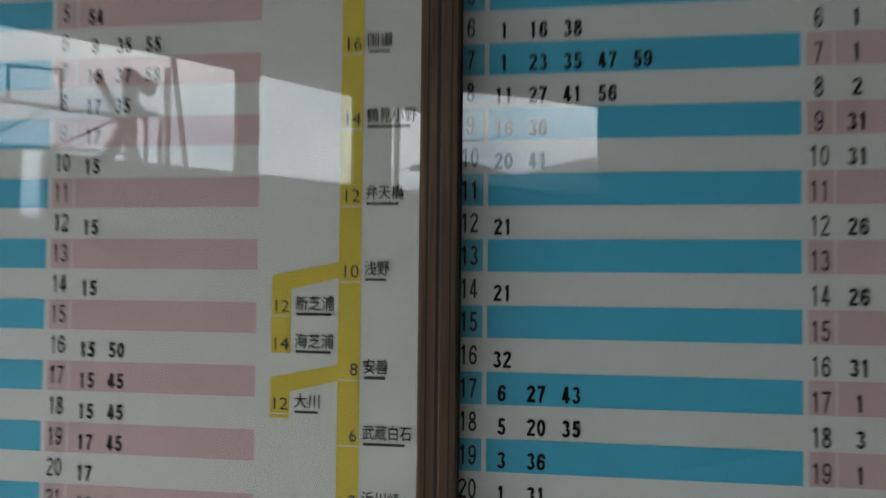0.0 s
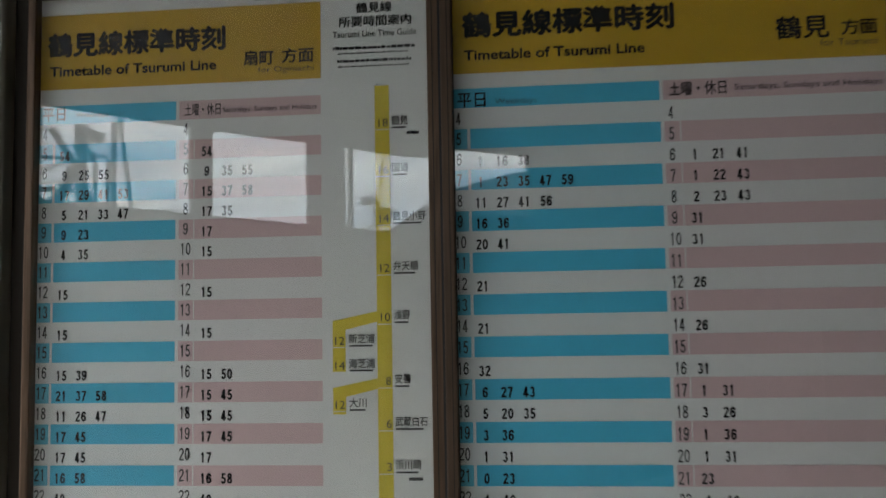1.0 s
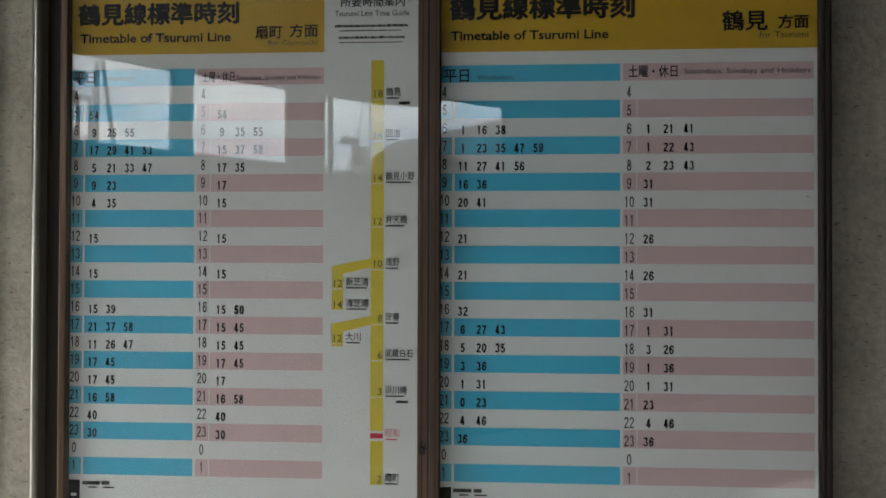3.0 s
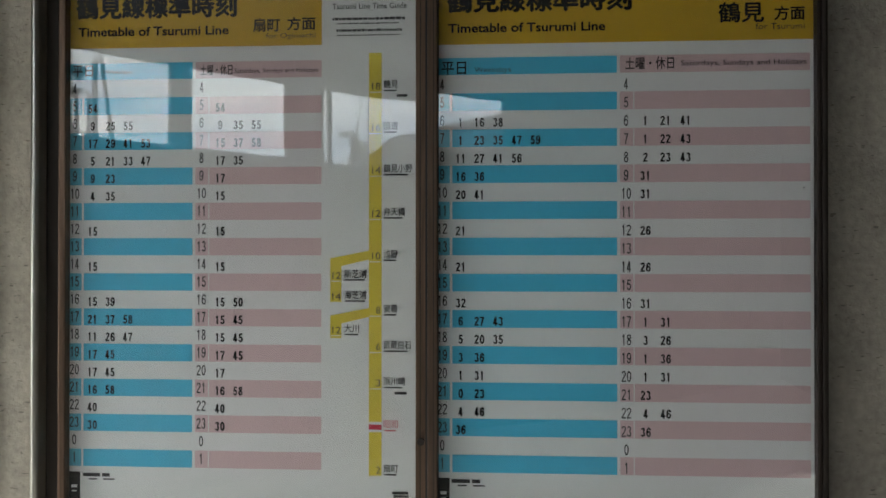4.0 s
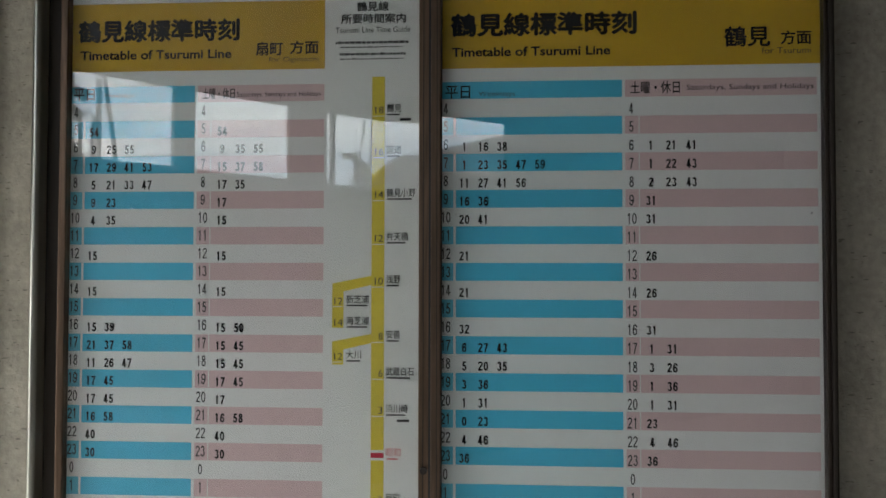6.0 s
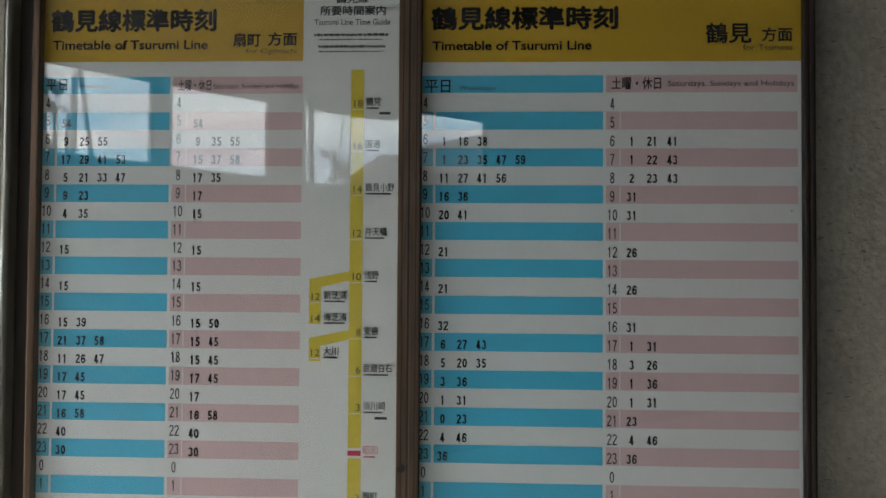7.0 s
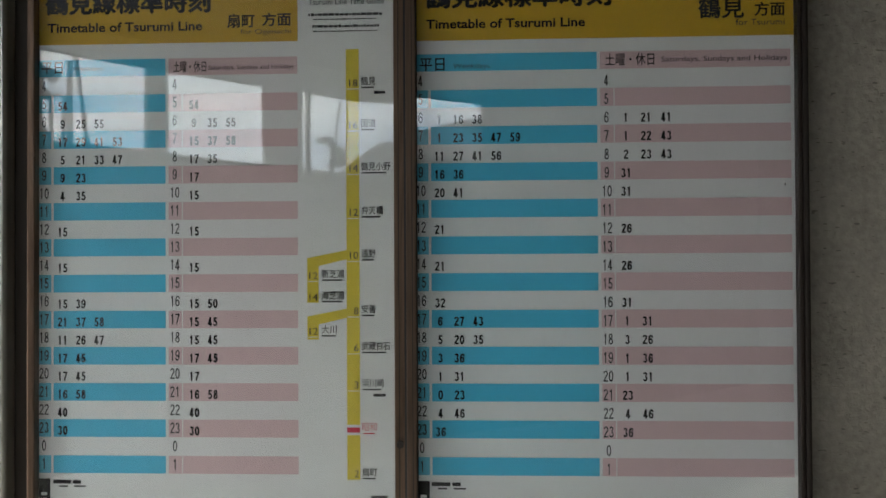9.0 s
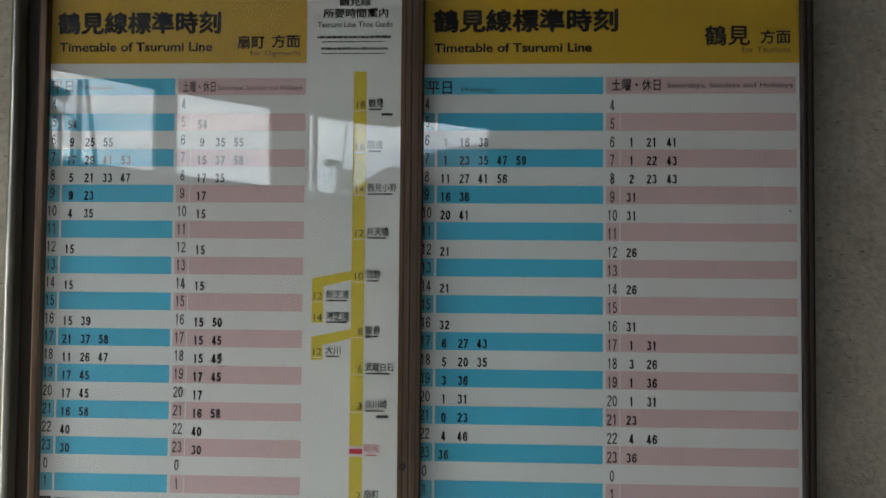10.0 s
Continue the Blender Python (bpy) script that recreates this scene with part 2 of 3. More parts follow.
def pen(b, line, e, y):
    """A flat band of breadth e along a line, facing -y."""
    closed = (Vector(line[0]) - Vector(line[-1])).length < 1e-4
    pts = [Vector(p) for p in (line[:-1] if closed else line)]
    n = len(pts)
    pairs = []
    for k, p in enumerate(pts):
        a = pts[k - 1] if closed or k else p
        c = pts[(k + 1) % n] if closed or k < n - 1 else p
        u, v = (p - a), (c - p)
        u, v = (u.normalized() if u.length else v.normalized()), (v.normalized() if v.length else u.normalized())
        m = (u + v).normalized()
        w = Vector((-m.y, m.x)) * (e / 2 / max(0.5, m.dot(u)))
        pairs.append((b.verts.new((p.x + w.x, y, p.y + w.y)), b.verts.new((p.x - w.x, y, p.y - w.y))))
    for k in range(n if closed else n - 1):
        (p, q), (r, t) = pairs[k], pairs[(k + 1) % n]
        f = b.faces.new((p, q, t, r))
        f.normal_update()
        if f.normal.y > 0:
            f.normal_flip()


def numeral(body, weight, mat, thin):
    """A number set in even steps, 1 high, its left edge at 0; and its breadth."""
    step = 0.62 * thin
    key = ("numeral", body, weight, mat.name)
    if key not in TYPE:
        b = bmesh.new()
        for k, digit in enumerate(body):
            d = bmesh.new()
            for i, line in enumerate(digit_strokes(digit, weight)):
                pen(d, line, weight, -0.00006 * i)
            bmesh.ops.scale(d, vec=(thin, 1, 1), verts=d.verts[:])
            bmesh.ops.translate(d, vec=(k * step + 0.05 * thin, 0, 0), verts=d.verts[:])
            joined(b, d)
        me = bpy.data.meshes.new("numeral")
        b.to_mesh(me)
        b.free()
        me.materials.append(mat)
        TYPE[key] = me
    return TYPE[key], step * len(body)


def number(name, body, x, z, height, mat, parent, y, weight=0.12, thin=1.0):
    """A number whose middle is at x and foot at z."""
    me, w = numeral(body, weight, mat, thin)
    ob = new(name, me)
    ob.location, ob.scale, ob.parent = (x - w * height / 2, y, z), (height, 1, height), parent
    return ob


def write(name, body, x, z, height, mat, parent, y, width=None, squeeze=1.0, bold=0.0, align="left", label=""):
    """Printed words with their lower left corner at (x, z)."""
    me, breadth = letters(body, bold)
    key = (body, bold, mat.name)
    if key not in TYPE:
        TYPE[key] = me.copy()
        TYPE[key].name = name
        TYPE[key].materials.clear()
        TYPE[key].materials.append(mat)
    ob = new(name, TYPE[key])
    w = width or breadth * height * squeeze
    ob.location = (x - {"left": 0, "mid": w / 2, "right": w}[align], y, z)
    ob.scale = (w, 1, height)
    ob.parent = parent
    if label:
        ob["label"] = label
    return ob


# ---- structure: floor, walls, ceiling ----
WALL_Y = 0.05          # face of the wall that carries the case
tagged(part("wall_north", box(-1.85, 3.0, WALL_Y, WALL_Y + 0.2, 0, 2.95), CONCRETE), "rough painted concrete wall carrying the timetable case", "wall", kind="structure")
boarding = tagged(empty("trim", (-1.55, WALL_Y - 0.001, 0)), "tan painted boarding with dark nail heads beside the case", "boarding", kind="structure")
part("board", box(-0.25, 0.262, -0.022, 0.0, 1.47, 2.95, 0.003), TAN, boarding)
part("plinth", box(-0.25, 0.262, -0.020, 0.0, 0.0, 1.468, 0.003), DARK_WOOD, boarding, "dark brown wooden lower boarding")
for dx, z in ((0.243, 1.842), (0.231, 1.803), (0.234, 1.660), (0.239, 1.497), (0.238, 2.05)):
    part("nail_head", rod((dx, -0.021, z), (dx, -0.024, z), 0.0042, sides=10), DARK_STEEL, boarding)
tagged(part("wall_east", box(2.8, 3.0, -9.1, WALL_Y - 0.002, 0, 2.95), CONCRETE_DARKENED), "plain side wall of the shelter in darkened concrete", "wall", kind="structure")
tagged(part("floor", slab([(-1.9, 0.3), (3.0, 0.3), (3.0, -9.35), (-3.75, -2.6)], -0.139, 0.0), FLOOR), "trodden grey concrete floor of the shelter", "floor", kind="structure")
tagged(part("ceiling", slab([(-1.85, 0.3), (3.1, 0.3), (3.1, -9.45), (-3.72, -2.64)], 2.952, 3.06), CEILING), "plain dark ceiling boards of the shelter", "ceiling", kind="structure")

west = Vector((-3.72, -2.64, 0)) - Vector((-1.85, 0.0, 0))
WEST = Matrix.Translation((-1.85, 0.0, 0)) @ Matrix.Rotation(math.atan2(west.y, west.x), 4, "Z")
OPEN0, OPEN1 = 0.38, 2.50        # the open side runs between these two
# unseen lintel, added to cut the skylight that reaches the top of the case
lintel = tagged(part("lintel", box(OPEN0, OPEN1, 0.0, 0.12, 1.70, 2.95), CEILING), "unseen lintel added over the open side to shade the wall top", "lintel", kind="structure")
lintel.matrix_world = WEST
# unseen wall pieces, added to narrow the opening and hold side light back
for x0, x1 in ((-0.1, OPEN0 - 0.002), (OPEN1 + 0.002, west.length)):
    wall_west_shade = tagged(part("wall_west_shade", box(x0, x1, 0.0, 0.12, 0, 2.95), CONCRETE_DARKENED), "unseen wall piece added beside the open side to block light", "wall", kind="structure")
    wall_west_shade.matrix_world = WEST

# The opposite wall runs at 45 degrees: a dark wall below, posts, and openings under the roof beam.
SKEW = Matrix.Translation((-4.2, -2.05, 0)) @ Matrix.Rotation(radians(-45), 4, "Z")
ROOT2 = math.sqrt(2)


def along(x):
    return (x + 4.2) * ROOT2


SILL, HEAD, THIN = 2.252, 2.775, 0.05
skew = bmesh.new()
for x0, x1, z0, z1 in ((-3.65, -3.11, 0, SILL), (-3.11, -3.035, 0, 1.93), (-3.035, -2.575, 0, SILL), (-2.575, -2.52, 0, 2.022), (-2.575, -2.52, 2.046, SILL), (-2.52, 2.79, 0, SILL)):
    box(along(x0), along(x1), -0.14, 0.0, z0, z1, bm=skew)
for x0, x1 in ((-3.65, -3.5), (-2.375, -2.288), (-1.845, -1.657), (-0.22, 2.79)):
    box(along(x0), along(x1), -THIN if x1 < 0 else -0.008, 0.0, SILL, HEAD - 0.1, bm=skew)
# the head of the openings sinks towards the corner and steps up over the last one
head = [(-3.65, 2.835), (-2.40, 2.777), (-1.64, 2.738), (-1.3, 2.722), (-0.6, HEAD), (2.79, HEAD), (2.79, 2.95), (-3.65, 2.95)]
b = bmesh.new()
inner, outer = [[b.verts.new((along(x), y, z)) for x, z in head] for y in (0.0, -THIN)]
b.faces.new(inner)
b.faces.new(outer[::-1])
for k in range(len(head)):
    m = (k + 1) % len(head)
    b.faces.new((inner[k], outer[k], outer[m], inner[m]))
for x0, x1 in ((-3.65, -3.5), (-2.375, -2.288), (-1.845, -1.657), (-0.22, 2.79)):
    top = [np.interp(x, [p[0] for p in head[:6]], [p[1] for p in head[:6]]) for x in (x0, x1)]
    q = [[b.verts.new((along(x), y, z)) for x, z in ((x0, HEAD - 0.1), (x1, HEAD - 0.1), (x1, top[1]), (x0, top[0]))] for y in (0.0, -THIN if x1 < 0 else -0.008)]
    b.faces.new(q[0])
    b.faces.new(q[1][::-1])
    for k in range(4):
        b.faces.new((q[0][k], q[1][k], q[1][(k + 1) % 4], q[0][(k + 1) % 4]))
bmesh.ops.recalc_face_normals(b, faces=b.faces[:])
joined(skew, b)
wall_south = tagged(part("wall_south", skew, CONCRETE_DARKENED), "dark grey wall with open clerestory windows under the roof", "wall", kind="structure")
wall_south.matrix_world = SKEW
bar = box(along(-1.628), along(-1.606), -0.04, -0.015, SILL, 2.74)
window_bar = tagged(part("trim", bar, DARK_STEEL), "slim dark upright bar in the open window", "window bar", kind="structure")
window_bar.matrix_world = SKEW

# ---- outside: ground ----
tagged(part("ground", box(-900, 900, -900, 900, -0.6, -0.14), PAVING), "pale concrete platform ground round the shelter", "ground", kind="structure")

# ---- the display case ----
CASE_X0, CASE_X1, CASE_Z0, CASE_Z1 = -1.152, 0.3850, 0.93, 2.175
case = tagged(empty("display_case", ((CASE_X0 + CASE_X1) / 2, WALL_Y, CASE_Z0)), "bronze aluminium wall display case with two sliding glass panes", "display case")
inv = case.location.copy()


def case_part(name, bm, mat, parent=None, label="", smooth=False):
    bmesh.ops.translate(bm, verts=bm.verts[:], vec=-inv)
    return part(name, bm, mat, parent or case, label, smooth)


FRONT = -0.042
case_part("back_panel", box(CASE_X0 + 0.01, CASE_X1 - 0.01, 0.012, WALL_Y - 0.001, CASE_Z0 + 0.01, CASE_Z1 - 0.01), BARK, label="grey backing board behind the posters")
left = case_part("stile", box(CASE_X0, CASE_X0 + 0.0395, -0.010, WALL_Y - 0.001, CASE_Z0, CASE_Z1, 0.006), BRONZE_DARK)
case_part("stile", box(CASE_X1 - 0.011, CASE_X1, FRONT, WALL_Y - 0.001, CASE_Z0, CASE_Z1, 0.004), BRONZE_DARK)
bead = bmesh.new()
prof = [(CASE_X0 - 0.013, WALL_Y - 0.001), (CASE_X0 - 0.013, FRONT + 0.006)] + [(CASE_X0 - 0.0045 + 0.0085 * math.cos(radians(a)), FRONT + 0.006 - 0.009 * math.sin(radians(a))) for a in range(170, 5, -15)] + [(CASE_X0 + 0.004, FRONT + 0.006), (CASE_X0 + 0.004, WALL_Y - 0.001)]
ends = [[bead.verts.new((x, y, z)) for x, y in prof] for z in (CASE_Z0 - 0.004, CASE_Z1 + 0.004)]
bead.faces.new(ends[0])
bead.faces.new(ends[1][::-1])
for k in range(len(prof)):
    m = (k + 1) % len(prof)
    bead.faces.new((ends[0][k], ends[1][k], ends[1][m], ends[0][m]))
bmesh.ops.recalc_face_normals(bead, faces=bead.faces[:])
case_part("edge_trim", bead, ALUMINIUM, left, "dull aluminium edge strip")
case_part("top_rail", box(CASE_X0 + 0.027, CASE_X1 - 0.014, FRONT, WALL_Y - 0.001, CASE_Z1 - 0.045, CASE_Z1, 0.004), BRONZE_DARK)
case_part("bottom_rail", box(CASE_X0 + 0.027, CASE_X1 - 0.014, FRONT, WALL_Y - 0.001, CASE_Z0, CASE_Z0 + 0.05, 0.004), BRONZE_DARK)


def bow_left(x, z):
    """The left sheet is dished by a few millimetres: the slopes across and upwards."""
    up = np.interp(z, (1.36, 1.50, 1.63, 1.66, 1.70, 1.74, 1.78, 1.81, 1.86, 1.93), (0.0, 0.0125, 0.0125, 0.0098, 0.0073, 0.0025, -0.001, -0.001, 0.001, 0.002))
    return -0.0445 * min(max(0.0, x + 0.91), 0.35), float(up)


def bow_right(x, z):
    """The right sheet stands a little out of plumb in its groove, with a slight wave across its middle."""
    return min(0.006, max(-0.012, -0.18 * (x + 0.215))), float(np.interp(z, (1.55, 1.60, 1.655, 1.70, 1.75, 1.80, 1.83), (-0.004, 0.002, 0.0, -0.0125, -0.0125, -0.009, -0.0077)))


def pane(x0, x1, z0, z1, y, bow):
    """A thin sheet of glass, slightly bowed as it stands in its grooves."""
    nx, nz = 30, 60
    gx, gz = [0.0], [0.0]
    for i in range(nx):
        gx.append(gx[-1] + bow(x0 + (x1 - x0) * (i + 0.5) / nx, z1)[0] * (x1 - x0) / nx)
    for i in range(nz):
        gz.append(gz[-1] + bow(x0, z0 + (z1 - z0) * (i + 0.5) / nz)[1] * (z1 - z0) / nz)
    mx, mz = gx[nx // 2], gz[nz // 2]
    b = bmesh.new()
    sides = []
    for d in (0.0, 0.003):
        sides.append([[b.verts.new((x0 + (x1 - x0) * i / nx, y + d + gx[i] - mx + gz[k] - mz, z0 + (z1 - z0) * k / nz)) for i in range(nx + 1)] for k in range(nz + 1)])
    front, back = sides
    for k in range(nz):
        for i in range(nx):
            for g in sides:
                b.faces.new((g[k][i], g[k][i + 1], g[k + 1][i + 1], g[k + 1][i])).smooth = True
    ring = [(0, i) for i in range(nx)] + [(k, nx) for k in range(nz)] + [(nz, i) for i in range(nx, 0, -1)] + [(k, 0) for k in range(nz, 0, -1)]
    for (a, c), (e, f) in zip(ring, ring[1:] + ring[:1]):
        b.faces.new((front[a][c], front[e][f], back[e][f], back[a][c]))
    bmesh.ops.recalc_face_normals(b, faces=b.faces[:])
    for e in b.edges:
        e.smooth = e.calc_face_angle(0) < 0.5
    return b


PZ0, PZ1 = CASE_Z0 + 0.051, CASE_Z1 - 0.046
MID0, MID1 = -0.3935, -0.3497


def sliding_pane(x0, x1, y, sw_left, sw_right, bow):
    glass = case_part("glass_pane", pane(x0 + sw_left - 0.003, x1 - sw_right + 0.003, PZ0 + 0.015, PZ1 - 0.015, y, bow), GLASS_HAZED if bow is bow_left else GLASS, label="hazed glass pane reflecting the sky" if bow is bow_left else "clear glass pane reflecting the sky")
    glass.visible_shadow = False
    # the right pane's uprights take the darker tones, with shade in the colour
    for a, c, metal in ((x0, x0 + sw_left, BRONZE if x1 < 0 else BRONZE_SHADED), (x1 - sw_right, x1, BRONZE if x1 < 0 else BRONZE_DARK)):
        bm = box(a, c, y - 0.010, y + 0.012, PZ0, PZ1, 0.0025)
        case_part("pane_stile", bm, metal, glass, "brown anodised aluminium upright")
    for a, c in ((PZ0, PZ0 + 0.02), (PZ1 - 0.016, PZ1)):
        case_part("pane_rail", box(x0 + sw_left, x1 - sw_right, y - 0.009, y + 0.011, a, c, 0.002), BRONZE, glass, "brown anodised aluminium rail")
    return glass


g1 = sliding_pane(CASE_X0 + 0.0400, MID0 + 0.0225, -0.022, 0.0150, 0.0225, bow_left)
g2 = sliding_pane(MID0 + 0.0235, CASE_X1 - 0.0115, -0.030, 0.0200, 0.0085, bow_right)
case_part("gasket", box(MID0 + 0.020, MID0 + 0.026, -0.039, -0.034, PZ0, PZ1), RUBBER, g1, "black rubber seal between the panes")
case_part("gasket", box(MID1 - 0.0025, MID1 + 0.001, -0.034, -0.024, PZ0, PZ1), RUBBER, g2, "black rubber seal along the pane")
# dark strips set slightly proud; their colour stands for the shade in grooves
for x, owner in ((MID0 + 0.0085, g1), (MID0 + 0.0350, g2)):
    case_part("groove", box(x, x + 0.0016, -0.0405 if owner is g2 else -0.0325, -0.0385 if owner is g2 else -0.0305, PZ0, PZ1), BRONZE_DARK, owner, "dark strip painting the shade of a groove in the upright")
lock = rod((MID0 + 0.011, -0.0345, 1.17), (MID0 + 0.011, -0.040, 1.17), 0.007, sides=20)
box(MID0 + 0.0103, MID0 + 0.0117, -0.0406, -0.0396, 1.166, 1.174, bm=lock)
case_part("lock", lock, BRONZE_DARK, g1, "small round dark lock")

# ---- posters ----
PITCH, ROW11 = 0.0356, 1.6195
INK, TYPE_Y = -0.0006, -0.0012      # printed fields and letters lie just in front of the paper


def row_z(hour):
    """The middle of the row of an hour; the night hours 0 and 1 follow 23."""
    return ROW11 - PITCH * ((hour if hour > 2 else hour + 24) - 11)


HOURS = list(range(4, 24)) + [0, 1]
TITLE, ENGLISH = "鶴見線標準時刻", "Timetable of Tsurumi Line"


def paper(name, x0, x1, z0, z1, label):
    ob = tagged(part(name, box(x0, x1, 0.0, 0.0011, z0, z1), PAPER), label, "poster")
    return ob


def day_table(sheet_ob, cell, field, ink, pale, times, step, hour_x, minute_x, drop):
    """One column of hours: coloured fields in every second row, the hours and their minutes."""
    for hour in HOURS:
        z = row_z(hour)
        if hour % 2:
            part("hour_field", oblong(*cell, z - 0.0174, z + 0.0174, INK), pale, sheet_ob)
            part("row_band", oblong(*field, z - 0.0174, z + 0.0174, INK), ink, sheet_ob)
        number("hour_numeral", str(hour), hour_x, z - 0.0108 - drop, 0.0212, GREY, sheet_ob, TYPE_Y, weight=0.130, thin=0.78)
        for k, minute in enumerate(times.get(hour, ())):
            body = str(minute)
            x = minute_x + k * step + 0.0105
            number("minute_numeral", body, x, z - 0.0135, 0.0178, BLACK, sheet_ob, TYPE_Y, weight=0.178, thin=0.97)


def headings(sheet_ob, band, top, title, english, place, to, place_e, day, sat, blue, pink):
    part("header_band", oblong(band[0], band[1], top - 0.138, top, INK), YELLOW, sheet_ob, "ochre yellow header band")
    write("title", TITLE, *title, BLACK, sheet_ob, TYPE_Y, width=title_width[sheet_ob.name], bold=0.04)
    write("subtitle", ENGLISH, *english, BLACK, sheet_ob, TYPE_Y, width=english_width[sheet_ob.name], bold=0.024)
    for body, x, z, h, w in (place, to):
        write("destination", body, x, z, h, BLACK, sheet_ob, TYPE_Y, width=w, bold=0.022)
    body, x, z, h, w = place_e
    write("destination", body, x, z, h, GREY, sheet_ob, TYPE_Y, width=w)
    z = row_z(3)
    part("heading_band", oblong(*blue, z - 0.0172, z + 0.0165, INK), BLUE, sheet_ob)
    part("heading_band", oblong(*pink, z - 0.0172, z + 0.0165, INK), PINK, sheet_ob)
    for body, x, zz, h, w, b in (*day, *sat):
        write("heading", body, x, zz, h, BLACK if b else GREY, sheet_ob, TYPE_Y, width=w, bold=b)


title_width = {"timetable_outbound": 0.334, "timetable_inbound": 0.362}
english_width = {"timetable_outbound": 0.312, "timetable_inbound": 0.308}

# outbound timetable
out = paper("timetable_outbound", -1.125, -0.577, 1.0, 2.122, "white timetable poster with blue and pink hour rows")
headings(out, (-1.113, -0.5845), 2.089, (-1.091, 2.010, 0.046), (-1.086, 1.975, 0.019),
         ("扇町", -0.724, 1.979, 0.028, 0.055), ("方面", -0.655, 1.981, 0.027, 0.058), ("for Ogimachi", -0.698, 1.963, 0.013, 0.101),
         (("平日", -1.098, 1.893, 0.024, 0.043, 0.012), ("Weekdays", -1.035, 1.896, 0.011, 0.062, 0.0)),
         (("土曜・休日", -0.832, 1.893, 0.022, 0.066, 0.012), ("Saturdays, Sundays and Holidays", -0.762, 1.894, 0.0125, 0.170, 0.004)),
         (-1.107, -0.848), (-0.842, -0.585))
day_table(out, (-1.107, -1.078), (-1.0735, -0.848), BLUE, BLUE_PALE,
          {5: (54,), 6: (9, 25, 55), 7: (17, 29, 41, 53), 8: (5, 21, 33, 47), 9: (9, 23), 10: (4, 35), 12: (15,), 14: (15,), 16: (15, 39), 17: (21, 37, 58),
           18: (11, 26, 47), 19: (17, 45), 20: (17, 45), 21: (16, 58), 22: (40,), 23: (30,)}, 0.0368, -1.0925, -1.0655, -0.001)
day_table(out, (-0.842, -0.8155), (-0.8135, -0.585), PINK, PINK,
          {5: (54,), 6: (9, 35, 55), 7: (15, 37, 58), 8: (17, 35), 9: (17,), 10: (15,), 12: (15,), 14: (15,), 16: (15, 50), 17: (15, 45),
           18: (15, 45), 19: (17, 45), 20: (17,), 21: (16, 58), 22: (40,), 23: (30,)}, 0.0368, -0.8295, -0.8015, -0.001)

# inbound timetable
inb = paper("timetable_inbound", -0.375, 0.3742, 1.0, 2.118, "white timetable poster with wide blue and pink hour rows")
headings(inb, (-0.365, 0.3725), 2.085, (-0.335, 2.009, 0.047), (-0.332, 1.970, 0.0185),
         ("鶴見", 0.192, 1.981, 0.040, 0.087), ("方面", 0.298, 1.984, 0.0275, 0.058), ("for Tsurumi", 0.263, 1.967, 0.012, 0.092),
         (("平日", -0.345, 1.887, 0.026, 0.049, 0.012), ("Weekdays", -0.280, 1.889, 0.0125, 0.072, 0.0)),
         (("土曜・休日", 0.014, 1.893, 0.024, 0.094, 0.012), ("Saturdays, Sundays and Holidays", 0.121, 1.896, 0.0135, 0.238, 0.004)),
         (-0.365, -0.002), (0.004, 0.3652))
day_table(inb, (-0.365, -0.3285), (-0.3235, -0.002), BLUE, BLUE_PALE,
          {6: (1, 16, 38), 7: (1, 23, 35, 47, 59), 8: (11, 27, 41, 56), 9: (16, 36), 10: (20, 41), 12: (21,), 14: (21,), 16: (32,), 17: (6, 27, 43), 18: (5, 20, 35),
           19: (3, 36), 20: (1, 31), 21: (0, 23), 22: (4, 46), 23: (36,)}, 0.0367, -0.3435, -0.3175, 0.0)
day_table(inb, (0.004, 0.0295), (0.0315, 0.3652), PINK, PINK,
          {6: (1, 21, 41), 7: (1, 22, 43), 8: (2, 23, 43), 9: (31,), 10: (31,), 12: (26,), 14: (26,), 16: (31,), 17: (1, 31), 18: (3, 26), 19: (1, 36),
           20: (1, 31), 21: (23,), 22: (4, 46), 23: (36,)}, 0.0385, 0.0155, 0.0420, 0.0035)

# notes at the foot and head of the two timetables
for ob, x0, x1, note in ((out, -1.106, -1.080, -1.074), (inb, -0.365, -0.329, -0.325)):
    part("legend_block", oblong(x0, x1, 1.005, 1.0925, INK), BLACK, ob, "black legend block")
    part("legend_bar", oblong(x1 - 0.018, x1 - 0.006, 1.060, 1.066, TYPE_Y), PAPER, ob)
    part("legend_bar", oblong(x1 - 0.017, x1 - 0.007, 1.052, 1.0545, TYPE_Y), PAPER, ob)
    for a, c, z, h in ((0.0, 0.036, 1.083, 0.007), (0.040, 0.056, 1.083, 0.007), (0.012, 0.030, 1.0765, 0.003), (0.042, 0.066, 1.0765, 0.003)):
        part("note_bar", oblong(note + a, note + c, z, z + h, TYPE_Y), GREY, ob)


def small_print(x0, x1, z, h, parent):
    """A line of print too small to read: bars of the words' lengths."""
    x = x0
    while x < x1 - 0.003:
        w = min(random.uniform(0.004, 0.013), x1 - x)
        part("note_bar", oblong(x, x + w - 0.0014, z, z + h * random.uniform(0.75, 1.0), TYPE_Y), GREY, parent)
        x += w


small_print(-0.705, -0.588, 2.0975, 0.0062, out)
small_print(0.24, 0.355, 2.094, 0.0060, inb)

part("pin", rod((0.353, 0.0, 1.661), (0.353, -0.002, 1.661), 0.0016, sides=10), BLACK, inb, "small dark pin head")

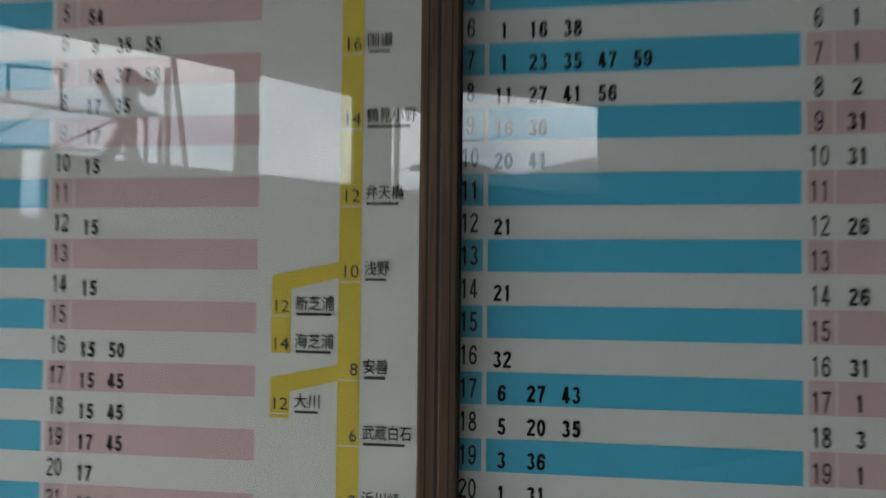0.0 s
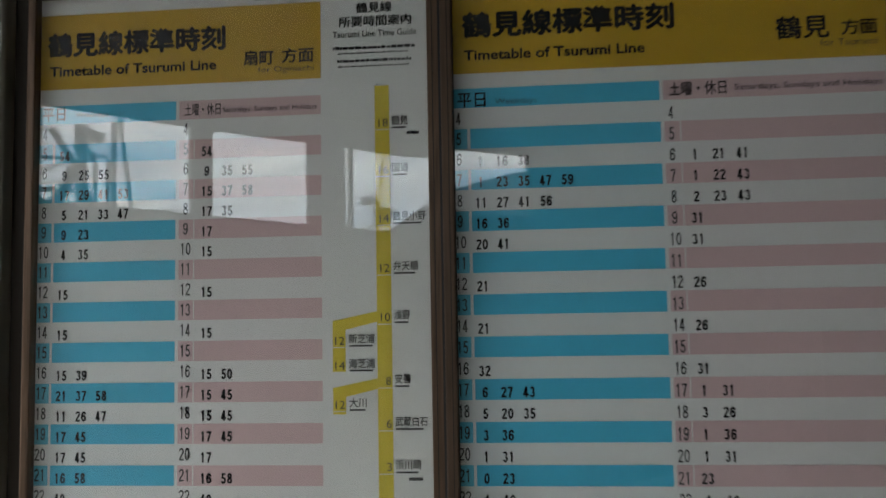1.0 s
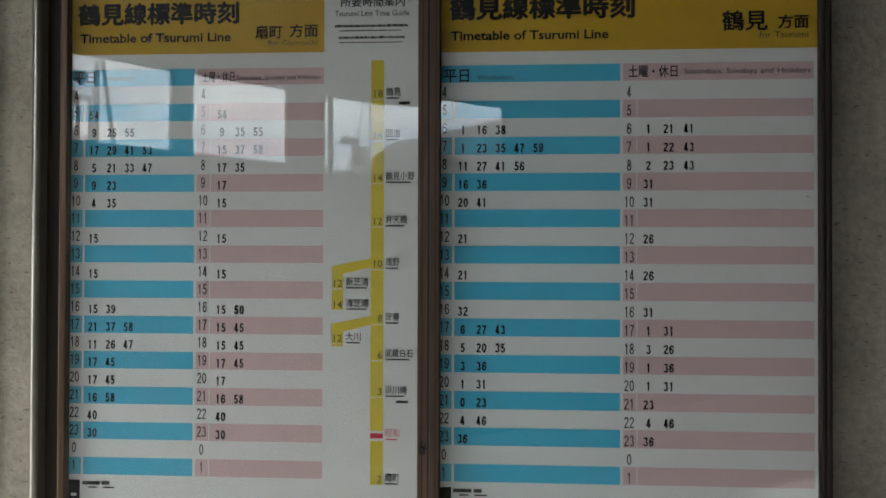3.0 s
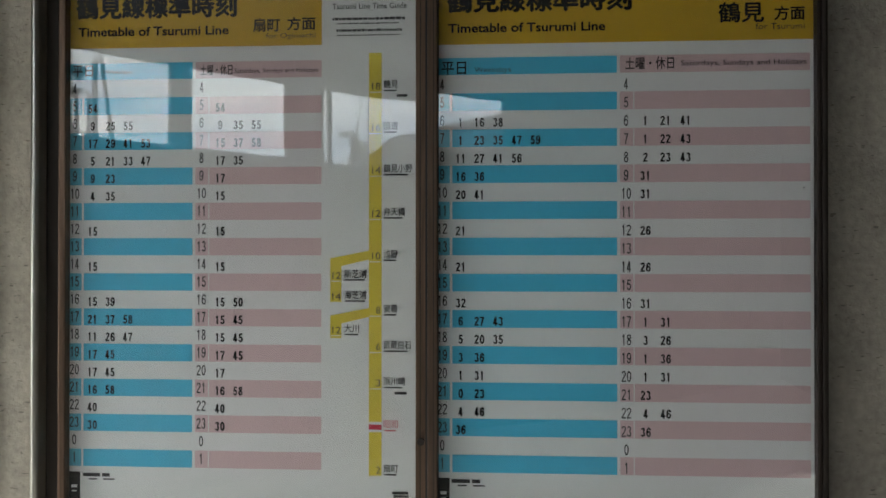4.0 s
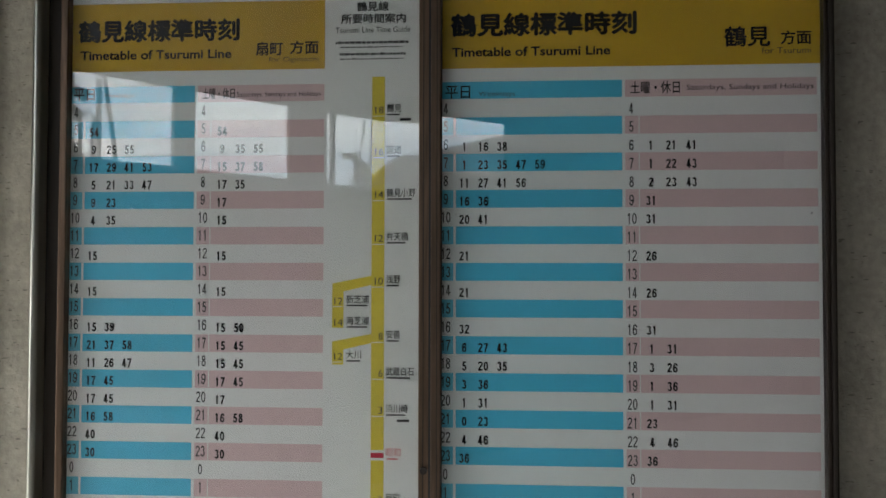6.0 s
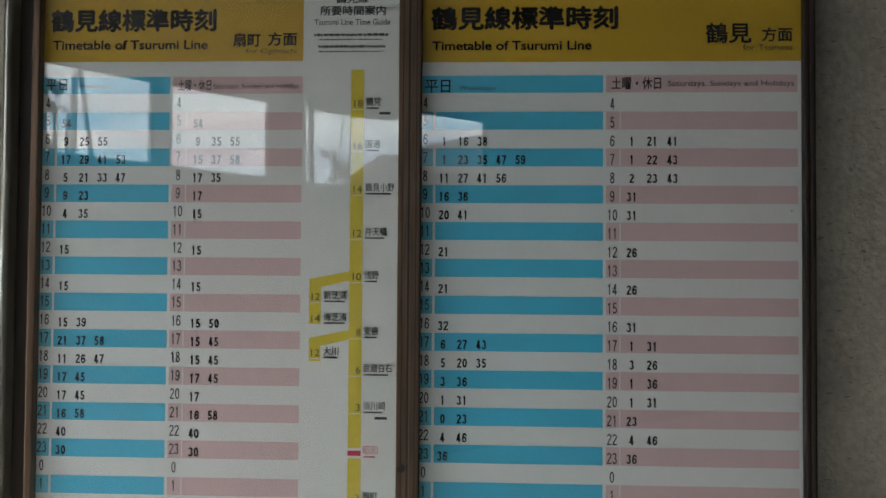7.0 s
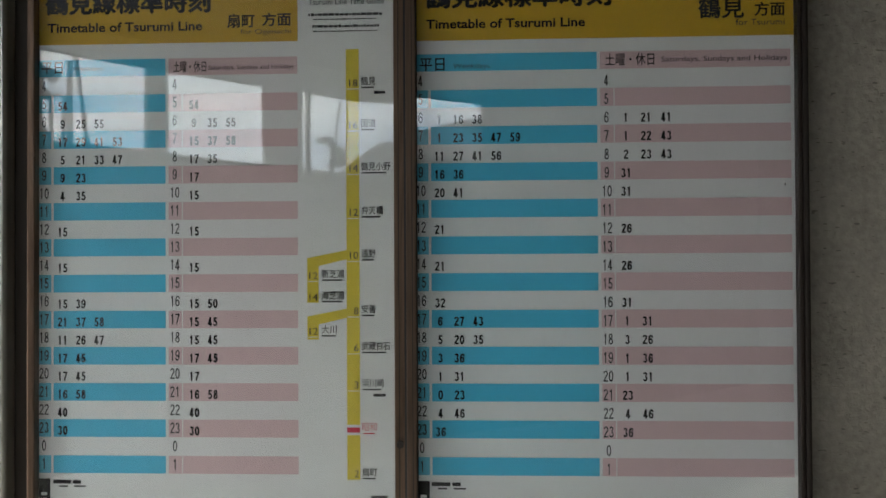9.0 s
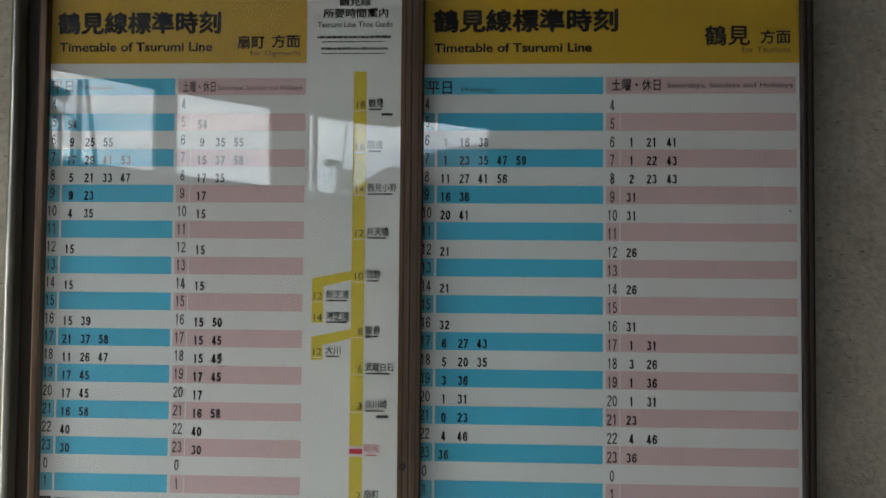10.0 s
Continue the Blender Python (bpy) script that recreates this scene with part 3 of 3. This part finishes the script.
# travel time guide
guide = paper("travel_time_guide", -0.577, -0.3765, 1.0, 2.122, "white travel time guide with a yellow route line")
write("title", "鶴見線", -0.521, 2.064, 0.0195, BLACK, guide, TYPE_Y, width=0.064, bold=0.02)
write("title", "所要時間案内", -0.552, 2.040, 0.0195, BLACK, guide, TYPE_Y, width=0.129, bold=0.02)
write("subtitle", "Tsurumi Line Time Guide", -0.563, 2.0215, 0.0115, BLACK, guide, TYPE_Y, width=0.149, bold=0.008)
for x0, x1, z, h in ((-0.563, -0.416, 1.9995, 0.0065), (-0.554, -0.428, 1.9915, 0.003), (-0.555, -0.419, 1.9765, 0.0065), (-0.554, -0.426, 1.968, 0.003)):
    small_print(x0, x1, z, h * 0.85, guide)
X0, X1 = -0.4895, -0.4640
part("route_line", oblong(X0, X1, 1.0925, 1.9335, INK), LEMON, guide, "lemon yellow route line")
for z, low in ((1.514, 1.437), (1.400, 1.366)):
    part("branch_line", sheet([(X0, z + 0.0085), (X0, z + 0.0265), (-0.567, z + 0.011), (-0.567, low), (-0.5445, low), (-0.5445, z - 0.0045)], INK), LEMON, guide, "lemon yellow branch line")
STATIONS = [("18", "鶴見", 1.868, 0.029), ("16", "国道", 1.7855, 0.029), ("14", "鶴見小野", 1.701, 0.057), ("12", "弁天橋", 1.615, 0.043), ("10", "浅野", 1.531, 0.028),
            ("8", "安善", 1.423, 0.028), ("6", "武蔵白石", 1.351, 0.055), ("3", "浜川崎", 1.279, 0.043), ("2", "扇町", 1.1065, 0.029)]
for minutes, name, z, w in STATIONS:
    write("minutes_number", minutes, -0.4665, z - 0.008, 0.014, GREY, guide, TYPE_Y, width=0.0165 if len(minutes) == 2 else 0.0085, align="right")
    write("stop_name", name, -0.460, z - 0.0055, 0.0165, BLACK, guide, TYPE_Y, width=w, bold=0.01)
    part("note_bar", oblong(-0.459, -0.459 + w * 0.85, z - 0.0115, z - 0.0085, TYPE_Y), GREY, guide)
    part("line_tick", oblong(X0 + 0.001, X1, z - 0.0135, z - 0.0122, TYPE_Y), PAPER, guide)
for minutes, name, z, w in (("12", "新芝浦", 1.4925, 0.045), ("14", "海芝浦", 1.4505, 0.045), ("12", "大川", 1.384, 0.030)):
    write("minutes_number", minutes, -0.5462, z - 0.0085, 0.0135, GREY, guide, TYPE_Y, width=0.0165, align="right")
    write("stop_name", name, -0.539, z - 0.0065, 0.0165, BLACK, guide, TYPE_Y, width=w, bold=0.01)
    part("note_bar", oblong(-0.538, -0.538 + w * 0.9, z - 0.012, z - 0.009, TYPE_Y), GREY, guide)
    part("line_tick", oblong(-0.566, -0.546, z - 0.0135, z - 0.0122, TYPE_Y), PAPER, guide)
for x0, x1, z in ((-0.434, -0.412, 1.8455), (-0.438, -0.414, 1.2555), (-0.443, -0.411, 1.0585), (-0.440, -0.410, 1.0515)):
    part("note_bar", oblong(x0, x1, z, z + 0.005, TYPE_Y), GREY, guide)
part("here_mark", oblong(X0 - 0.0005, X1 + 0.0005, 1.1805, 1.2005, TYPE_Y), PAPER, guide)
part("here_mark", oblong(X0, X1, 1.1855, 1.1955, TYPE_Y - 0.0006), RED, guide, "red mark of this stop")
write("stop_name", "昭和", -0.460, 1.1885, 0.0165, RED, guide, TYPE_Y, width=0.029, bold=0.0)
part("note_bar", oblong(-0.458, -0.436, 1.1825, 1.185, TYPE_Y), RED, guide)

# ---- outside, seen in the glass ----
def arch(x0, x1, y, z0, z1, r):
    """A round-topped hoop of bent tube."""
    b = bmesh.new()
    c, h = (x0 + x1) / 2, (x1 - x0) / 2
    pts = [(x0, y, z0), (x0, y, z1)] + [(c - h * math.cos(a), y, z1 + h * math.sin(a)) for a in np.linspace(0.3, math.pi - 0.3, 6)] + [(x1, y, z1), (x1, y, z0)]
    for p, q in zip(pts, pts[1:]):
        rod(p, q, r, sides=8, bm=b)
    return b


def railway_signal(x, y):
    """Local x runs along the bracket arms, z up."""
    ob = tagged(empty("railway_signal", (x, y, -0.14)), "grey railway signal mast with hooded lamps and a ladder", "railway signal")
    ob.rotation_euler = (0, 0, radians(-26))
    part("mast", rod((0, 0, 0), (0, 0, 3.05), 0.048, 0.042), STEEL, ob)
    part("signal_head", box(-0.055, 0.05, -0.06, 0.06, 3.03, 3.27, 0.03), DARK_STEEL, ob)
    part("hood", rod((0.02, -0.02, 3.22), (0.15, -0.06, 3.16), 0.035, 0.062, 16), DARK_STEEL, ob)
    part("hood", rod((0.0, 0.02, 3.06), (0.10, -0.05, 2.99), 0.03, 0.042, 16), DARK_STEEL, ob)
    part("lamp_tube", rod((-0.22, 0.0, 3.22), (-0.06, 0.0, 2.93), 0.032, 0.026, 14), DARK_STEEL, ob)
    part("brace", rod((-0.02, 0.0, 2.86), (0.12, 0.0, 2.56), 0.026), DARK_STEEL, ob)
    part("relay_box", rod((-0.21, 0.0, 2.60), (-0.03, 0.0, 2.92), 0.052, 0.045, 14), DARK_STEEL, ob)
    part("side_mast", rod((0.24, 0, 0), (0.24, 0, 3.30), 0.024), STEEL, ob)
    part("stay", rod((0.70, -0.04, 0.14), (0.14, 0.02, 4.4), 0.019), STEEL, ob)
    part("hoop", arch(0.10, 0.20, 0.03, 2.3, 2.95, 0.012), STEEL, ob)
    for x0 in (0.11, 0.19):
        part("ladder_rail", rod((x0, 0.06, 0), (x0, 0.06, 2.9), 0.010, sides=8), STEEL, ob)
    for k in range(11):
        part("rung", rod((0.11, 0.06, 0.25 + 0.24 * k), (0.19, 0.06, 0.25 + 0.24 * k), 0.007, sides=6), STEEL, ob)
    for z, z2 in ((2.97, 3.06), (2.73, 2.72)):
        part("bracket_arm", rod((-0.05, 0, z), (-1.9, 0.0, z2), 0.017, sides=8), STEEL, ob)
    for x0, x1 in ((-0.05, -0.50), (-0.95, -0.50), (-0.95, -1.5)):
        part("bracket_brace", rod((x0, 0, 2.98 if x0 != -0.95 else 2.725), (x1, 0, 2.725 if x0 != -0.95 else 3.0), 0.010, sides=8), STEEL, ob)
    part("bracket_post", rod((-0.50, 0, 0.0), (-0.50, 0, 2.73), 0.042), STEEL, ob)
    f = bmesh.new()
    for p, q in (((-0.76, 0, 3.0), (-0.76, 0, 3.23)), ((-0.44, 0, 3.0), (-0.44, 0, 3.23)), ((-0.772, 0, 3.23), (-0.428, 0, 3.23))):
        rod(p, q, 0.013, sides=8, bm=f)
    part("frame_loop", f, STEEL, ob)
    return ob


railway_signal(-3.76, -5.18)


def wire(p, q, sag, r):
    c = bmesh.new()
    p, q = Vector(p), Vector(q)
    pts = [p.lerp(q, k / 14) - Vector((0, 0, sag * 4 * (k / 14) * (1 - k / 14))) for k in range(15)]
    for a, b in zip(pts, pts[1:]):
        rod(a, b, r, sides=6, bm=c)
    return tagged(part("overhead_wire", c, CABLE), "thin black overhead wire against the sky", "overhead wire", "overhead wires")


wire((-14, -8.9, 2.45), (8, -14.6, 6.5), 0.15, 0.0055)
wire((-14, -8.9, 1.55), (8, -14.6, 6.9), 0.15, 0.0055)
wire((-14, -9.3, 2.9), (8, -15.0, 4.6), 0.20, 0.0045)


def yard_lamp(x, y):
    ob = tagged(empty("yard_lamp", (x, y, -0.14)), "grey lamp post with a bent arm and stays", "lamp post")
    part("pole", rod((0, 0, 0), (0, 0, 2.73), 0.026, 0.022), STEEL, ob)
    part("arm", rod((0.01, 0, 2.72), (-0.06, 0, 2.725), 0.02), STEEL, ob)
    part("lamp_head", box(-0.115, -0.045, -0.04, 0.04, 2.695, 2.74, 0.012), DARK_STEEL, ob)
    part("bracket", rod((0, 0, 2.55), (-0.06, 0, 2.56), 0.014), STEEL, ob)
    part("control_box", box(0.025, 0.125, -0.05, 0.05, 2.55, 2.67, 0.015), DARK_STEEL, ob)
    part("stay", rod((-0.30, -0.01, 0.14), (0.19, -0.02, 3.9), 0.010), STEEL, ob)
    part("stay", rod((0.07, -0.01, 0.14), (0.16, -0.02, 3.9), 0.007), STEEL, ob)
    return ob


yard_lamp(-1.72, -5.88)


def shed(x, y):
    ob = tagged(empty("neighbouring_shed", (x, y, -0.14)), "low dark shed with a sloping roof", "shed")
    part("wall", box(0, 9.0, -8, 0, 0, 3.51), CONCRETE_DARKENED, ob)
    b = bmesh.new()
    prof = [(-2.25, 3.51), (-0.75, 4.24), (1.30, 5.23), (2.00, 5.23), (3.25, 4.81), (5.00, 5.29), (9.75, 6.04), (9.75, 3.49)]
    f = [b.verts.new((px, 0.75, pz)) for px, pz in prof]
    k = [b.verts.new((px, -8.75, pz)) for px, pz in prof]
    b.faces.new(f)
    b.faces.new(k[::-1])
    for i in range(len(prof)):
        b.faces.new((f[i], k[i], k[(i + 1) % len(prof)], f[(i + 1) % len(prof)]))
    bmesh.ops.recalc_face_normals(b, faces=b.faces[:])
    part("roof", b, SLATE, ob, "dark slate roof")
    return ob


shed(-5.42, -24.93)
